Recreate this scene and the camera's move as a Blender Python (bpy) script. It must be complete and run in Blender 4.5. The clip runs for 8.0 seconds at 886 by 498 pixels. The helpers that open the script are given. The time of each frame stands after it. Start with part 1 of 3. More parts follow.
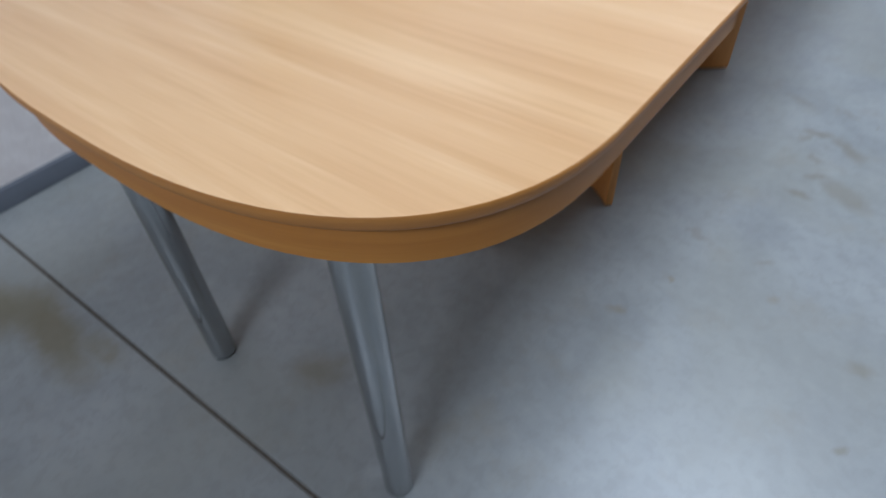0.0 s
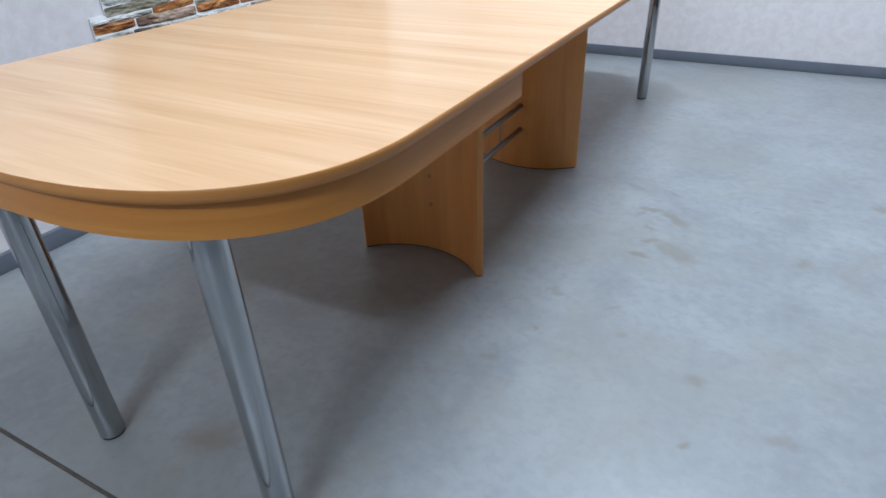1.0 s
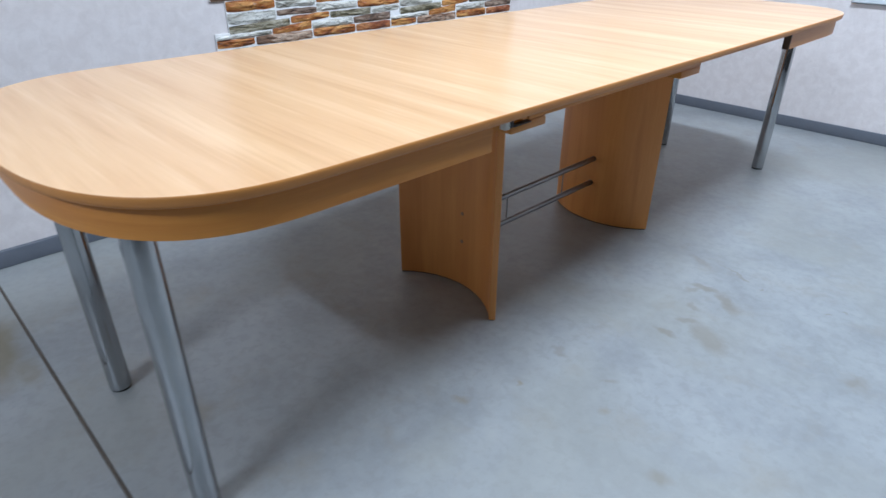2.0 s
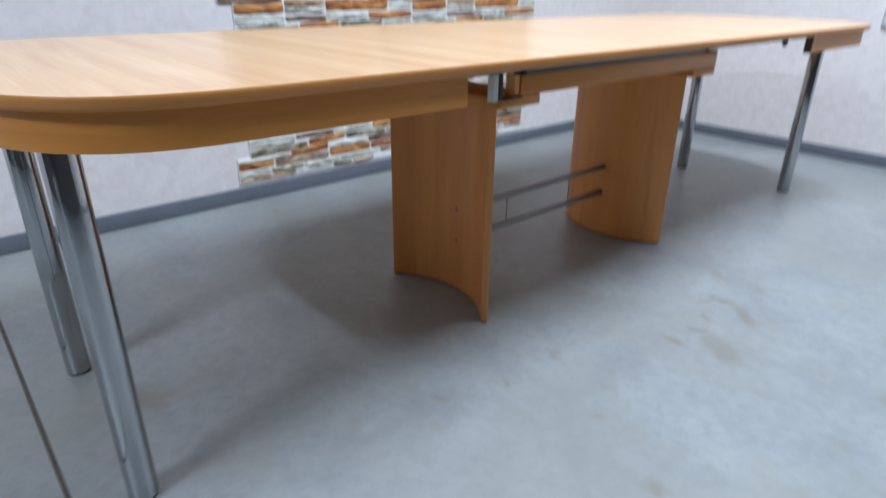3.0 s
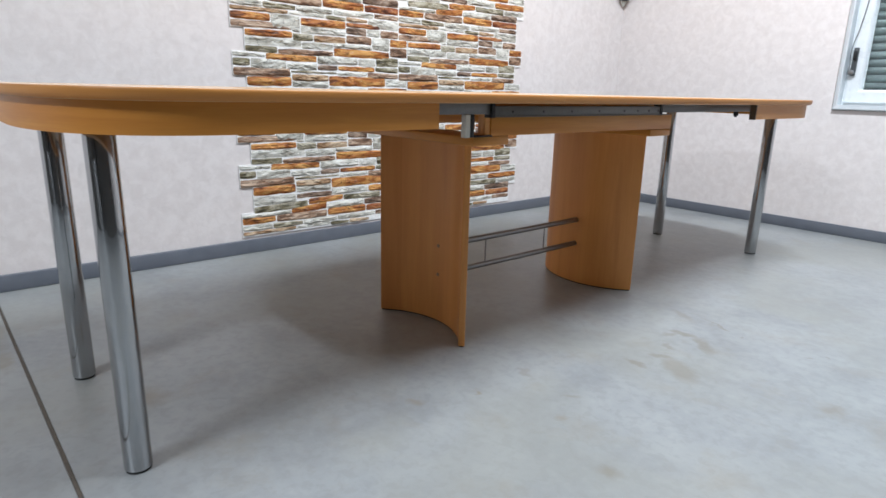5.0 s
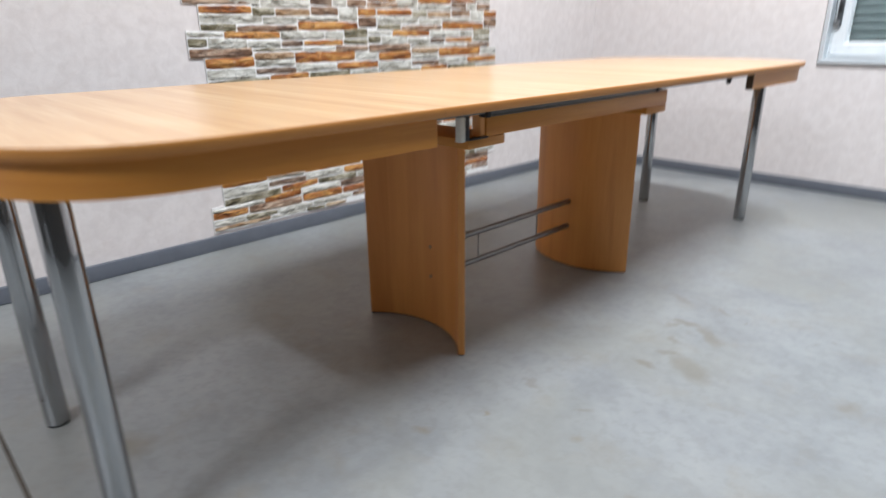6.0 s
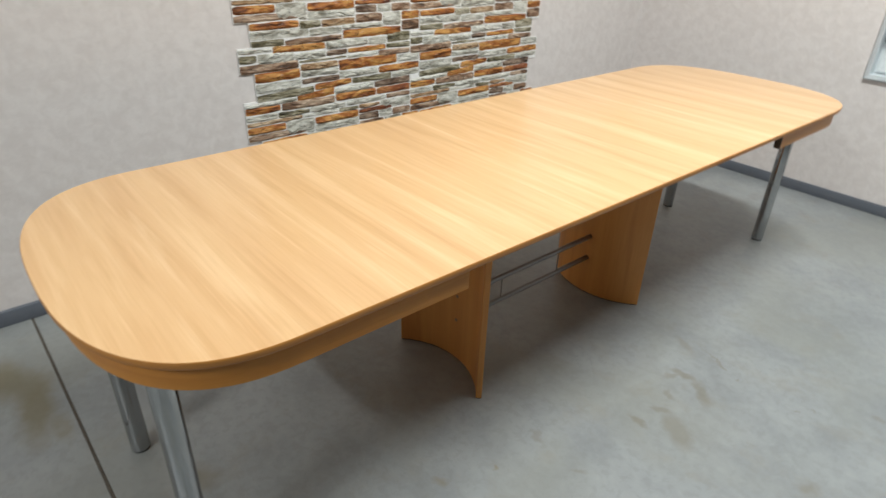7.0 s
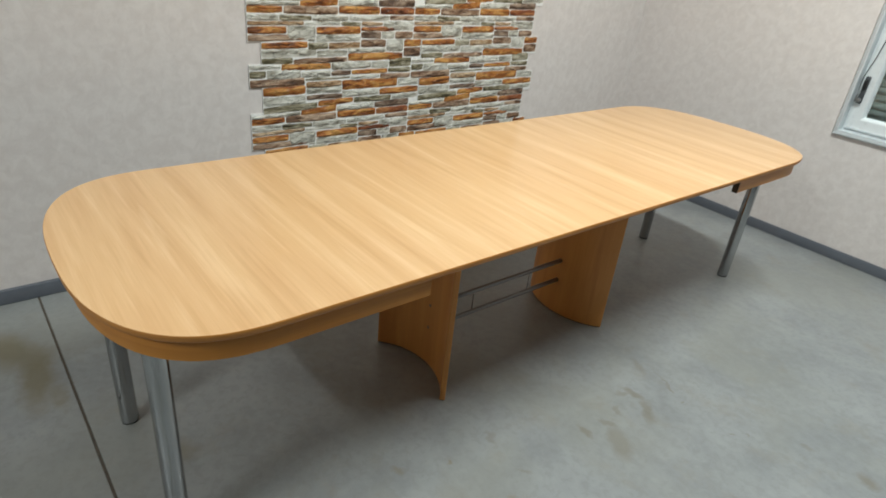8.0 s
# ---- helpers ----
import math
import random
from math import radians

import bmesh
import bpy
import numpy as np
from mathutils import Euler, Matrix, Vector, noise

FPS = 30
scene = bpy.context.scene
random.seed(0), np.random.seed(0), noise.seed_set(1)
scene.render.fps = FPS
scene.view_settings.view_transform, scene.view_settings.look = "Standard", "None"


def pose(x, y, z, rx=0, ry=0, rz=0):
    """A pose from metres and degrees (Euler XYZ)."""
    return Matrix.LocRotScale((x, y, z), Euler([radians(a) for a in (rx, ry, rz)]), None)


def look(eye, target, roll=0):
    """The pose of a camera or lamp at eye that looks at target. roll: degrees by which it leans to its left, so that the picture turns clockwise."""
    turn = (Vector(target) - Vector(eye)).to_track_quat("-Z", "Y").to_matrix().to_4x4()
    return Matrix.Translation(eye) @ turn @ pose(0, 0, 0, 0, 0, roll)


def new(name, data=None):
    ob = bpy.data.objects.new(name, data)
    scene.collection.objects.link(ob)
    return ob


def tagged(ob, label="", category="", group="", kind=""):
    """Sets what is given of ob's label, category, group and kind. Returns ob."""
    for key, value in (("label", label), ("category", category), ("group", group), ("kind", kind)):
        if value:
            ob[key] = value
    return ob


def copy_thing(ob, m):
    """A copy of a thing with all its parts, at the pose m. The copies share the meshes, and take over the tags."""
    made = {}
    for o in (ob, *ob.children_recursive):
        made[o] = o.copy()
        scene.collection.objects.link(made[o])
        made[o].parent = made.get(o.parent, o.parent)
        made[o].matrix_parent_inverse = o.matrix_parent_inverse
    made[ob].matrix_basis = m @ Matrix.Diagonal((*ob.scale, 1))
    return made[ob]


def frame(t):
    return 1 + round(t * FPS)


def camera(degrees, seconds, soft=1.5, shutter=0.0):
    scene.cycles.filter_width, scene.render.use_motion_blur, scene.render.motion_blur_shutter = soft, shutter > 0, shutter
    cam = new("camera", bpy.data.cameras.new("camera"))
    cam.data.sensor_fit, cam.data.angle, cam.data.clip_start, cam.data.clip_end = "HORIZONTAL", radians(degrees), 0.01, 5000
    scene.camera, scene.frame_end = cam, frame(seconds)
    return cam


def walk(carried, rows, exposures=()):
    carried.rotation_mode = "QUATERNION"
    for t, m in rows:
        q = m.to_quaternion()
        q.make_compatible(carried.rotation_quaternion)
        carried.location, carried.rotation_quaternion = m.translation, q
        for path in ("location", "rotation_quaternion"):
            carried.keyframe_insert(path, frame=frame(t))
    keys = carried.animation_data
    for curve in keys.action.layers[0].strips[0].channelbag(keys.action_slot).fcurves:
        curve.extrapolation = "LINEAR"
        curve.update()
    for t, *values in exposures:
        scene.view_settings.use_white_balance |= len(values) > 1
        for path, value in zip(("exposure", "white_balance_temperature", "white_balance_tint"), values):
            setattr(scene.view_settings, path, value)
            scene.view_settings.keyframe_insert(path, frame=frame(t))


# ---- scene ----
cam = camera(72.7, 8.0, shutter=0.6)
PATH = [
    (0, (-0.126, 0.084, 1.101), (-1.031, 1.174, -0.311), -3.4),
    (0.5, (0.021, 0.009, 1.064), (-0.968, 1.342, -0.033), -3.5),
    (1, (0.112, -0.067, 1.047), (-0.739, 1.414, 0.005), -2.3),
    (1.5, (0.289, -0.016, 1.078), (-0.866, 1.294, 0.103), -1.3),
    (1.7, (0.391, 0.055, 1.095), (-0.844, 1.292, 0.125), 0.5),
    (2.8, (0.468, 0.256, 0.952), (-0.852, 1.445, 0.034), -1.0),
    (3, (0.488, 0.255, 0.892), (-0.89, 1.456, 0.083), 0.7),
    (3.2, (0.509, 0.26, 0.869), (-0.922, 1.5, 0.224), 2.1),
    (3.5, (0.555, 0.226, 0.808), (-0.919, 1.5, 0.354), 4.2),
    (4, (0.643, 0.176, 0.779), (-0.869, 1.392, 0.295), 1.7),
    (4.5, (0.699, 0.148, 0.771), (-0.782, 1.404, 0.292), 2.2),
    (4.7, (0.703, 0.144, 0.769), (-0.776, 1.395, 0.272), 1.5),
    (5.8, (0.59, 0.199, 0.804), (-0.786, 1.538, 0.242), 1.4),
    (6, (0.53, 0.208, 0.895), (-0.827, 1.513, 0.219), -0.7),
    (6.2, (0.488, 0.204, 1.027), (-0.791, 1.469, 0.152), -1.0),
    (6.5, (0.45, 0.213, 1.219), (-0.825, 1.379, 0.211), 0.2),
    (6.8, (0.469, 0.221, 1.375), (-0.821, 1.380, 0.377), 0.2),
    (7, (0.5, 0.211, 1.416), (-0.814, 1.368, 0.45), 2.0),
    (7.5, (0.624, 0.191, 1.494), (-0.71, 1.308, 0.508), 5.8),
    (8, (0.685, 0.156, 1.505), (-0.649, 1.329, 0.587), 6.3),
]
EXPOSURES = [(0, -0.56, 5400, 15), (0.5, -0.20, 5350, 15), (1.0, -0.13, 5300, 15), (1.5, -0.08, 5250, 15), (3, 0.08, 5350, 14), (3.5, 0.16, 5450, 15),
             (4.5, 0.20, 5700, 15), (6, 0.14, 6000, 17), (6.5, 0.02, 6050, 16), (7, -0.27, 6350, 11), (8, -0.50, 6350, 8)]
walk(cam, [(t, look(eye, target, roll)) for t, eye, target, roll in PATH], EXPOSURES)

# ---- light ----
world = bpy.data.worlds.new("world")
scene.world = world
world.use_nodes = True
world.node_tree.nodes["Background"].inputs[0].default_value = (0.5, 0.55, 0.6, 1)
world.node_tree.nodes["Background"].inputs[1].default_value = 0.02


def batten_lamp(x, y, z, watts, upward):
    """The light of one hanging tube batten, 1.2 m long: what it throws down, and what its open back throws at the ceiling."""
    for power, turn in ((watts, 0.0), (upward, math.pi)):
        lamp = bpy.data.lights.new("batten_lamp", "AREA")
        lamp.shape, lamp.size, lamp.size_y = "RECTANGLE", 1.2, 0.16
        lamp.energy, lamp.color = power, WHITE
        ob = new("batten_lamp", lamp)
        ob.location, ob.rotation_euler = (x, y, z + (0.05 if turn else 0.0)), (turn, 0, 0)


WHITE = (0.94, 1.0, 0.97)
batten_lamp(0.12, -2.43, 3.30, 97, 34)
batten_lamp(0.22, 2.29, 3.30, 128, 40)


# ---- materials ----
class Nodes:
    """A small builder for one node material."""

    def __init__(self, name, rough=0.5, metal=0.0, spec=0.5):
        self.mat = bpy.data.materials.new(name)
        self.mat.use_nodes = True
        self.tree = self.mat.node_tree
        self.out = self.tree.nodes["Principled BSDF"]
        self.out.inputs["Roughness"].default_value = rough
        self.out.inputs["Metallic"].default_value = metal
        self.out.inputs["Specular IOR Level"].default_value = spec
        self.coord = self.tree.nodes.new("ShaderNodeTexCoord").outputs["Object"]

    def link(self, a, b):
        self.tree.links.new(a, b)

    def put(self, socket, value):
        if isinstance(value, bpy.types.NodeSocket):
            self.link(value, socket)
        else:
            socket.default_value = value

    def stretch(self, scale, shift=(0, 0, 0), turn=0.0):
        n = self.tree.nodes.new("ShaderNodeMapping")
        n.inputs["Scale"].default_value = scale
        n.inputs["Location"].default_value = shift
        n.inputs["Rotation"].default_value = (0, 0, turn)
        self.link(self.coord, n.inputs["Vector"])
        return n.outputs[0]

    def noise(self, vector, scale, detail=4.0, rough=0.55, warp=0.0):
        n = self.tree.nodes.new("ShaderNodeTexNoise")
        self.put(n.inputs["Vector"], vector)
        n.inputs["Scale"].default_value = scale
        n.inputs["Detail"].default_value = detail
        n.inputs["Roughness"].default_value = rough
        n.inputs["Distortion"].default_value = warp
        return n.outputs["Fac"]

    def ramp(self, fac, *stops):
        n = self.tree.nodes.new("ShaderNodeValToRGB")
        while len(n.color_ramp.elements) < len(stops):
            n.color_ramp.elements.new(0.5)
        for e, (at, c) in zip(n.color_ramp.elements, stops):
            e.position = at
            e.color = (*c, 1) if isinstance(c, tuple) else (c, c, c, 1)
        self.link(fac, n.inputs[0])
        return n.outputs["Color"]

    def mix(self, fac, a, b, kind="MIX"):
        n = self.tree.nodes.new("ShaderNodeMix")
        n.data_type, n.blend_type = "RGBA", kind
        self.put(n.inputs[0], fac)
        self.put(n.inputs[6], (*a, 1) if isinstance(a, tuple) else a)
        self.put(n.inputs[7], (*b, 1) if isinstance(b, tuple) else b)
        return n.outputs[2]

    def math(self, kind, a, b=0.0):
        n = self.tree.nodes.new("ShaderNodeMath")
        n.operation = kind
        self.put(n.inputs[0], a)
        self.put(n.inputs[1], b)
        return n.outputs[0]

    def colour(self, c):
        self.put(self.out.inputs["Base Color"], (*c, 1) if isinstance(c, tuple) else c)

    def rough(self, c):
        self.link(c, self.out.inputs["Roughness"])

    def bump(self, height, strength=0.2, depth=0.002):
        n = self.tree.nodes.new("ShaderNodeBump")
        n.inputs["Strength"].default_value = strength
        n.inputs["Distance"].default_value = depth
        self.link(height, n.inputs["Height"])
        self.link(n.outputs[0], self.out.inputs["Normal"])


def beech(name, streak, fine, rough=0.38, tint=(1, 1, 1), strip=0.0, lacquer=0.0):
    """Beech foil: broad bands, long streaks and fine pores; streak and fine set which way the grain runs.
    strip: the width of upright veneer strips that differ a little in tone. lacquer: the weight of a satin clear coat."""
    m = Nodes(name, rough, spec=0.35 if lacquer else 0.45)
    m.out.inputs["Coat Weight"].default_value = lacquer
    m.out.inputs["Coat Roughness"].default_value = 0.17

    def tone(r, g, b):
        return (r * tint[0], g * tint[1], b * tint[2])

    broad = m.noise(m.stretch(tuple(0.30 * s for s in streak)), 1.0, 3, 0.5, 0.2)
    long_ = m.noise(m.stretch(streak, (3.1, 7.7, 1.3)), 1.0, 6, 0.64, 0.28)
    thin = m.noise(m.stretch(tuple(2.9 * s for s in streak), (1.1, 4.7, 8.3)), 1.0, 4, 0.55, 0.28)
    pores = m.noise(m.stretch(fine), 1.0, 3, 0.6)
    base = m.ramp(long_, (0.30, tone(0.55, 0.302, 0.130)), (0.43, tone(0.62, 0.362, 0.172)), (0.55, tone(0.67, 0.412, 0.205)), (0.68, tone(0.735, 0.480, 0.260)))
    base = m.mix(m.ramp(broad, (0.40, 0.0), (0.66, 0.24)), base, tone(0.58, 0.332, 0.150))
    base = m.mix(m.ramp(thin, (0.56, 0.0), (0.72, 0.38)), base, tone(0.49, 0.248, 0.100))
    base = m.mix(m.ramp(thin, (0.27, 0.52), (0.43, 0.0)), base, tone(0.77, 0.53, 0.30))
    base = m.mix(m.ramp(pores, (0.48, 0.0), (0.66, 0.14)), base, tone(0.48, 0.245, 0.085))
    if strip:
        cut = m.tree.nodes.new("ShaderNodeSeparateXYZ")
        m.link(m.coord, cut.inputs[0])
        tell = m.tree.nodes.new("ShaderNodeTexWhiteNoise")
        tell.noise_dimensions = "1D"
        m.link(m.math("SNAP", m.math("ADD", cut.outputs[0], 0.013), strip), tell.inputs["W"])
        base = m.mix(m.ramp(tell.outputs["Value"], (0.0, 0.30), (0.55, 0.0)), base, tone(0.52, 0.285, 0.120))
        base = m.mix(m.ramp(tell.outputs["Value"], (0.55, 0.0), (1.0, 0.26)), base, tone(0.74, 0.48, 0.26))
    m.colour(base)
    m.rough(m.ramp(broad, (0.3, rough - 0.02), (0.7, rough + 0.05)))
    m.bump(pores, 0.02, 0.0002)
    return m.mat


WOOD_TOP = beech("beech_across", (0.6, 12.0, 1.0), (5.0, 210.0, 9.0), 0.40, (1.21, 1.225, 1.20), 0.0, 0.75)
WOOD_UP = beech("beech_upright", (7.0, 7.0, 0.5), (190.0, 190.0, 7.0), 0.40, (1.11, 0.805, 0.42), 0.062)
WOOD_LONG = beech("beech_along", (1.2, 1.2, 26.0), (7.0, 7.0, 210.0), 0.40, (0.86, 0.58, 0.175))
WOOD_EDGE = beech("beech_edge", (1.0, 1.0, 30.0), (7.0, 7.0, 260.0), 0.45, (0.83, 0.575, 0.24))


def chrome_mat():
    """Drawn chrome tube: a mirror with a brushed share, whose fine rings pull lamps out into upright streaks."""
    m = Nodes("chrome", 0.06, 1.0)
    smear = m.noise(m.coord, 14.0, 3, 0.5)
    m.colour(m.ramp(smear, (0.3, (0.39, 0.40, 0.41)), (0.7, (0.435, 0.445, 0.455))))
    m.rough(m.ramp(smear, (0.3, 0.05), (0.75, 0.085)))
    streak = m.tree.nodes.new("ShaderNodeBsdfAnisotropic")
    streak.inputs["Color"].default_value = (0.62, 0.63, 0.64, 1)
    streak.inputs["Roughness"].default_value = 0.19
    streak.inputs["Anisotropy"].default_value = 0.78
    around = m.tree.nodes.new("ShaderNodeTangent")
    around.direction_type, around.axis = "RADIAL", "Z"
    m.link(around.outputs[0], streak.inputs["Tangent"])
    both = m.tree.nodes.new("ShaderNodeMixShader")
    both.inputs[0].default_value = 0.20
    m.link(m.out.outputs[0], both.inputs[1])
    m.link(streak.outputs[0], both.inputs[2])
    m.link(both.outputs[0], m.tree.nodes["Material Output"].inputs["Surface"])
    return m.mat


def plain(name, colour, rough, metal=0.0, vary=0.12, scale=40.0, bump=0.05, depth=0.0006):
    m = Nodes(name, rough, metal)
    n = m.noise(m.coord, scale, 4, 0.6)
    big = m.noise(m.coord, scale * 0.12, 3, 0.5)
    lo, hi = tuple(c * (1 - vary) for c in colour), tuple(min(1, c * (1 + vary)) for c in colour)
    m.colour(m.mix(m.ramp(big, (0.35, 0.0), (0.65, 0.5)), m.ramp(n, (0.3, lo), (0.7, hi)), lo))
    m.rough(m.ramp(n, (0.3, max(0.03, rough - 0.08)), (0.7, min(1, rough + 0.08))))
    m.bump(n, bump, depth)
    return m.mat


CHROME = chrome_mat()
STEEL = plain("brushed_steel", (0.36, 0.37, 0.38), 0.34, 1.0, 0.15, 60)
BAR = plain("satin_bar_steel", (0.26, 0.255, 0.25), 0.38, 1.0, 0.05, 30, 0.0)
ALU = plain("grey_slide_rail", (0.15, 0.15, 0.148), 0.42, 0.5, 0.15, 50)
DARK = plain("dark_steel", (0.03, 0.03, 0.032), 0.5, 0.6, 0.2, 50)
# dark brown that carries the shade on the far apron's ends
SHADED_END = plain("shaded_apron_end", (0.075, 0.050, 0.030), 0.6, 0.0, 0.2, 60)
CAP_BROWN = plain("brown_screw_cap", (0.34, 0.23, 0.13), 0.45, 0.0, 0.1, 60)
RUBBER = plain("black_rubber", (0.02, 0.02, 0.02), 0.75, 0.0, 0.2, 60)
PALE = plain("pale_grey_plastic", (0.62, 0.62, 0.57), 0.5, 0.0, 0.08, 60)
PVC = plain("white_pvc", (0.76, 0.79, 0.80), 0.32, 0.0, 0.04, 20)
TRIM_GREY = plain("white_trim", (0.66, 0.70, 0.72), 0.45, 0.0, 0.05, 20)
SLAT = plain("grey_green_slat", (0.060, 0.085, 0.084), 0.55, 0.0, 0.10, 30)
SKIRT = plain("grey_skirting", (0.128, 0.140, 0.165), 0.5, 0.0, 0.10, 14, 0.08)
CAP_GREY = plain("dark_grey_plastic", (0.06, 0.065, 0.07), 0.5, 0.0, 0.1, 50)
GROUT = plain("white_joint", (0.88, 0.865, 0.84), 0.7, 0.0, 0.10, 60, 0.2, 0.001)
CEIL = plain("ceiling_paint", (0.70, 0.695, 0.685), 0.8, 0.0, 0.04, 6)
# unseen closing walls: dark to deepen chrome reflections and cut bounced light
DIM = plain("dark_unseen_wall", (0.032, 0.027, 0.023), 0.75, 0.0, 0.10, 4)
SEALANT = plain("joint_filler", (0.100, 0.082, 0.064), 0.85, 0.0, 0.35, 60, 0.4, 0.002)


def wall_mat():
    """Pale pinkish wallpaper with a faint cloudy print and a fine emboss."""
    m = Nodes("wallpaper", 0.72, spec=0.3)
    cloud = m.noise(m.coord, 21.0, 4, 0.55, 0.5)
    fleck = m.noise(m.stretch((1, 1, 1), (4, 2, 9)), 46.0, 3, 0.55, 0.4)
    grain = m.noise(m.coord, 260.0, 3, 0.6)
    c = m.ramp(cloud, (0.36, (0.712, 0.651, 0.623)), (0.48, (0.740, 0.680, 0.653)), (0.62, (0.778, 0.720, 0.693)))
    c = m.mix(m.ramp(fleck, (0.53, 0.0), (0.70, 0.20)), c, (0.60, 0.54, 0.50))
    c = m.mix(m.ramp(grain, (0.45, 0.0), (0.75, 0.16)), c, (0.52, 0.48, 0.45))
    m.colour(c)
    m.bump(m.math("ADD", m.math("MULTIPLY", grain, 0.4), fleck), 0.16, 0.0012)
    return m.mat


def floor_mat():
    """Power-floated concrete under a worn sealer: clouds, trowel marks, stains and shoe prints."""
    m = Nodes("sealed_concrete", 0.30, spec=0.5)
    split = m.tree.nodes.new("ShaderNodeSeparateXYZ")
    warp = m.tree.nodes.new("ShaderNodeTexNoise")
    warp.inputs["Scale"].default_value, warp.inputs["Detail"].default_value = 26.0, 3.0
    m.link(m.coord, warp.inputs["Vector"])
    wob = m.tree.nodes.new("ShaderNodeVectorMath")
    wob.operation = "MULTIPLY_ADD"
    m.link(warp.outputs["Color"], wob.inputs[0])
    wob.inputs[1].default_value = (0.05, 0.05, 0.0)
    m.link(m.coord, wob.inputs[2])
    m.link(wob.outputs[0], split.inputs[0])
    px, py = m.math("ADD", split.outputs[0], -0.025), m.math("ADD", split.outputs[1], -0.025)

    def blot(x, y, a, b, turn, soft=0.45):
        """A soft-edged oval: 1 inside, 0 outside."""
        dx, dy = m.math("ADD", px, -x), m.math("ADD", py, -y)
        c, s = math.cos(radians(turn)), math.sin(radians(turn))
        u = m.math("DIVIDE", m.math("ADD", m.math("MULTIPLY", dx, c), m.math("MULTIPLY", dy, s)), a)
        v = m.math("DIVIDE", m.math("ADD", m.math("MULTIPLY", dy, c), m.math("MULTIPLY", dx, -s)), b)
        r = m.math("SQRT", m.math("ADD", m.math("MULTIPLY", u, u), m.math("MULTIPLY", v, v)))
        return m.ramp(r, (1 - soft, 1.0), (1.0, 0.0))

    cloud = m.noise(m.coord, 2.1, 4, 0.5, 0.5)
    mottle = m.noise(m.stretch((1, 1, 1), (5, 3, 0)), 7.0, 4, 0.5, 0.3)
    speck = m.noise(m.coord, 130.0, 3, 0.6)
    scuff = m.noise(m.stretch((1, 1.15, 1), (9, 1, 0), 0.6), 17.0, 4, 0.55, 0.25)
    c = m.ramp(cloud, (0.30, (0.228, 0.238, 0.241)), (0.52, (0.266, 0.277, 0.280)), (0.72, (0.306, 0.316, 0.318)))
    c = m.mix(m.ramp(mottle, (0.45, 0.0), (0.74, 0.32)), c, (0.362, 0.372, 0.362))
    c = m.mix(m.ramp(mottle, (0.24, 0.40), (0.46, 0.0)), c, (0.20, 0.206, 0.21))
    c = m.mix(m.ramp(scuff, (0.50, 0.0), (0.74, 0.15)), c, (0.40, 0.405, 0.395))
    stipple = m.noise(m.stretch((1, 1, 1), (2, 8, 0)), 31.0, 5, 0.62, 0.3)
    c = m.mix(m.ramp(stipple, (0.40, 0.26), (0.50, 0.0)), c, (0.195, 0.200, 0.188))
    c = m.mix(m.ramp(stipple, (0.54, 0.0), (0.68, 0.20)), c, (0.36, 0.365, 0.352))
    olive = m.noise(m.stretch((1, 1, 1), (11, 4, 0)), 1.9, 3, 0.5, 0.6)
    c = m.mix(m.ramp(olive, (0.46, 0.0), (0.62, 0.42)), c, (0.268, 0.268, 0.236))
    rusty = m.noise(m.stretch((1, 1, 1), (6, 1, 0)), 5.5, 5, 0.65)
    c = m.mix(m.ramp(rusty, (0.54, 0.0), (0.72, 0.40)), c, (0.24, 0.215, 0.165))
    brown, ochre = (0.186, 0.163, 0.118), (0.21, 0.16, 0.08)
    for x, y, a, b, turn, soft, tint, much in (
        (-0.055, 1.725, 0.105, 0.048, -38, 0.5, brown, 0.34), (-0.145, 1.768, 0.034, 0.018, 20, 0.5, brown, 0.36),
        (-0.100, 1.955, 0.088, 0.028, -46, 0.6, brown, 0.40), (-0.195, 1.990, 0.062, 0.022, 8, 0.5, brown, 0.42), (-0.215, 1.950, 0.035, 0.016, 60, 0.6, brown, 0.34),
        (-0.160, 1.662, 0.046, 0.018, -3, 0.5, brown, 0.40), (-0.285, 2.155, 0.065, 0.024, -28, 0.6, brown, 0.30),
        (-0.165, 1.858, 0.028, 0.016, -36, 0.6, brown, 0.34), (-0.125, 2.143, 0.032, 0.008, -18, 0.7, brown, 0.40),
        (-0.054, 2.122, 0.013, 0.008, 30, 0.6, brown, 0.38), (0.148, 2.125, 0.011, 0.006, 20, 0.6, brown, 0.38),
        (0.190, 2.164, 0.011, 0.006, 10, 0.6, brown, 0.36), (-0.32, 1.355, 0.045, 0.018, -30, 0.7, brown, 0.30),
        (-0.155, 1.345, 0.032, 0.015, 40, 0.7, brown, 0.30), (0.305, 1.82, 0.05, 0.03, 60, 0.7, brown, 0.30),
        (0.10, 1.145, 0.042, 0.028, 30, 0.8, brown, 0.40), (0.29, 1.035, 0.045, 0.03, 10, 0.7, brown, 0.36),
        (0.111, 0.935, 0.02, 0.015, 0, 0.7, brown, 0.45), (-0.83, 0.48, 0.09, 0.06, 20, 0.8, brown, 0.45),
        (-0.316, 1.171, 0.018, 0.012, 0, 0.7, ochre, 0.42), (-0.385, 1.01, 0.035, 0.018, 30, 0.8, ochre, 0.30),
        (-0.104, 1.242, 0.022, 0.016, 40, 0.8, ochre, 0.25), (0.545, 2.318, 0.055, 0.035, -12, 0.7, brown, 0.45), (-0.17, 2.164, 0.075, 0.006, -20, 0.7, brown, 0.36), (0.345, 2.300, 0.03, 0.014, 30, 0.7, brown, 0.28),
    ):
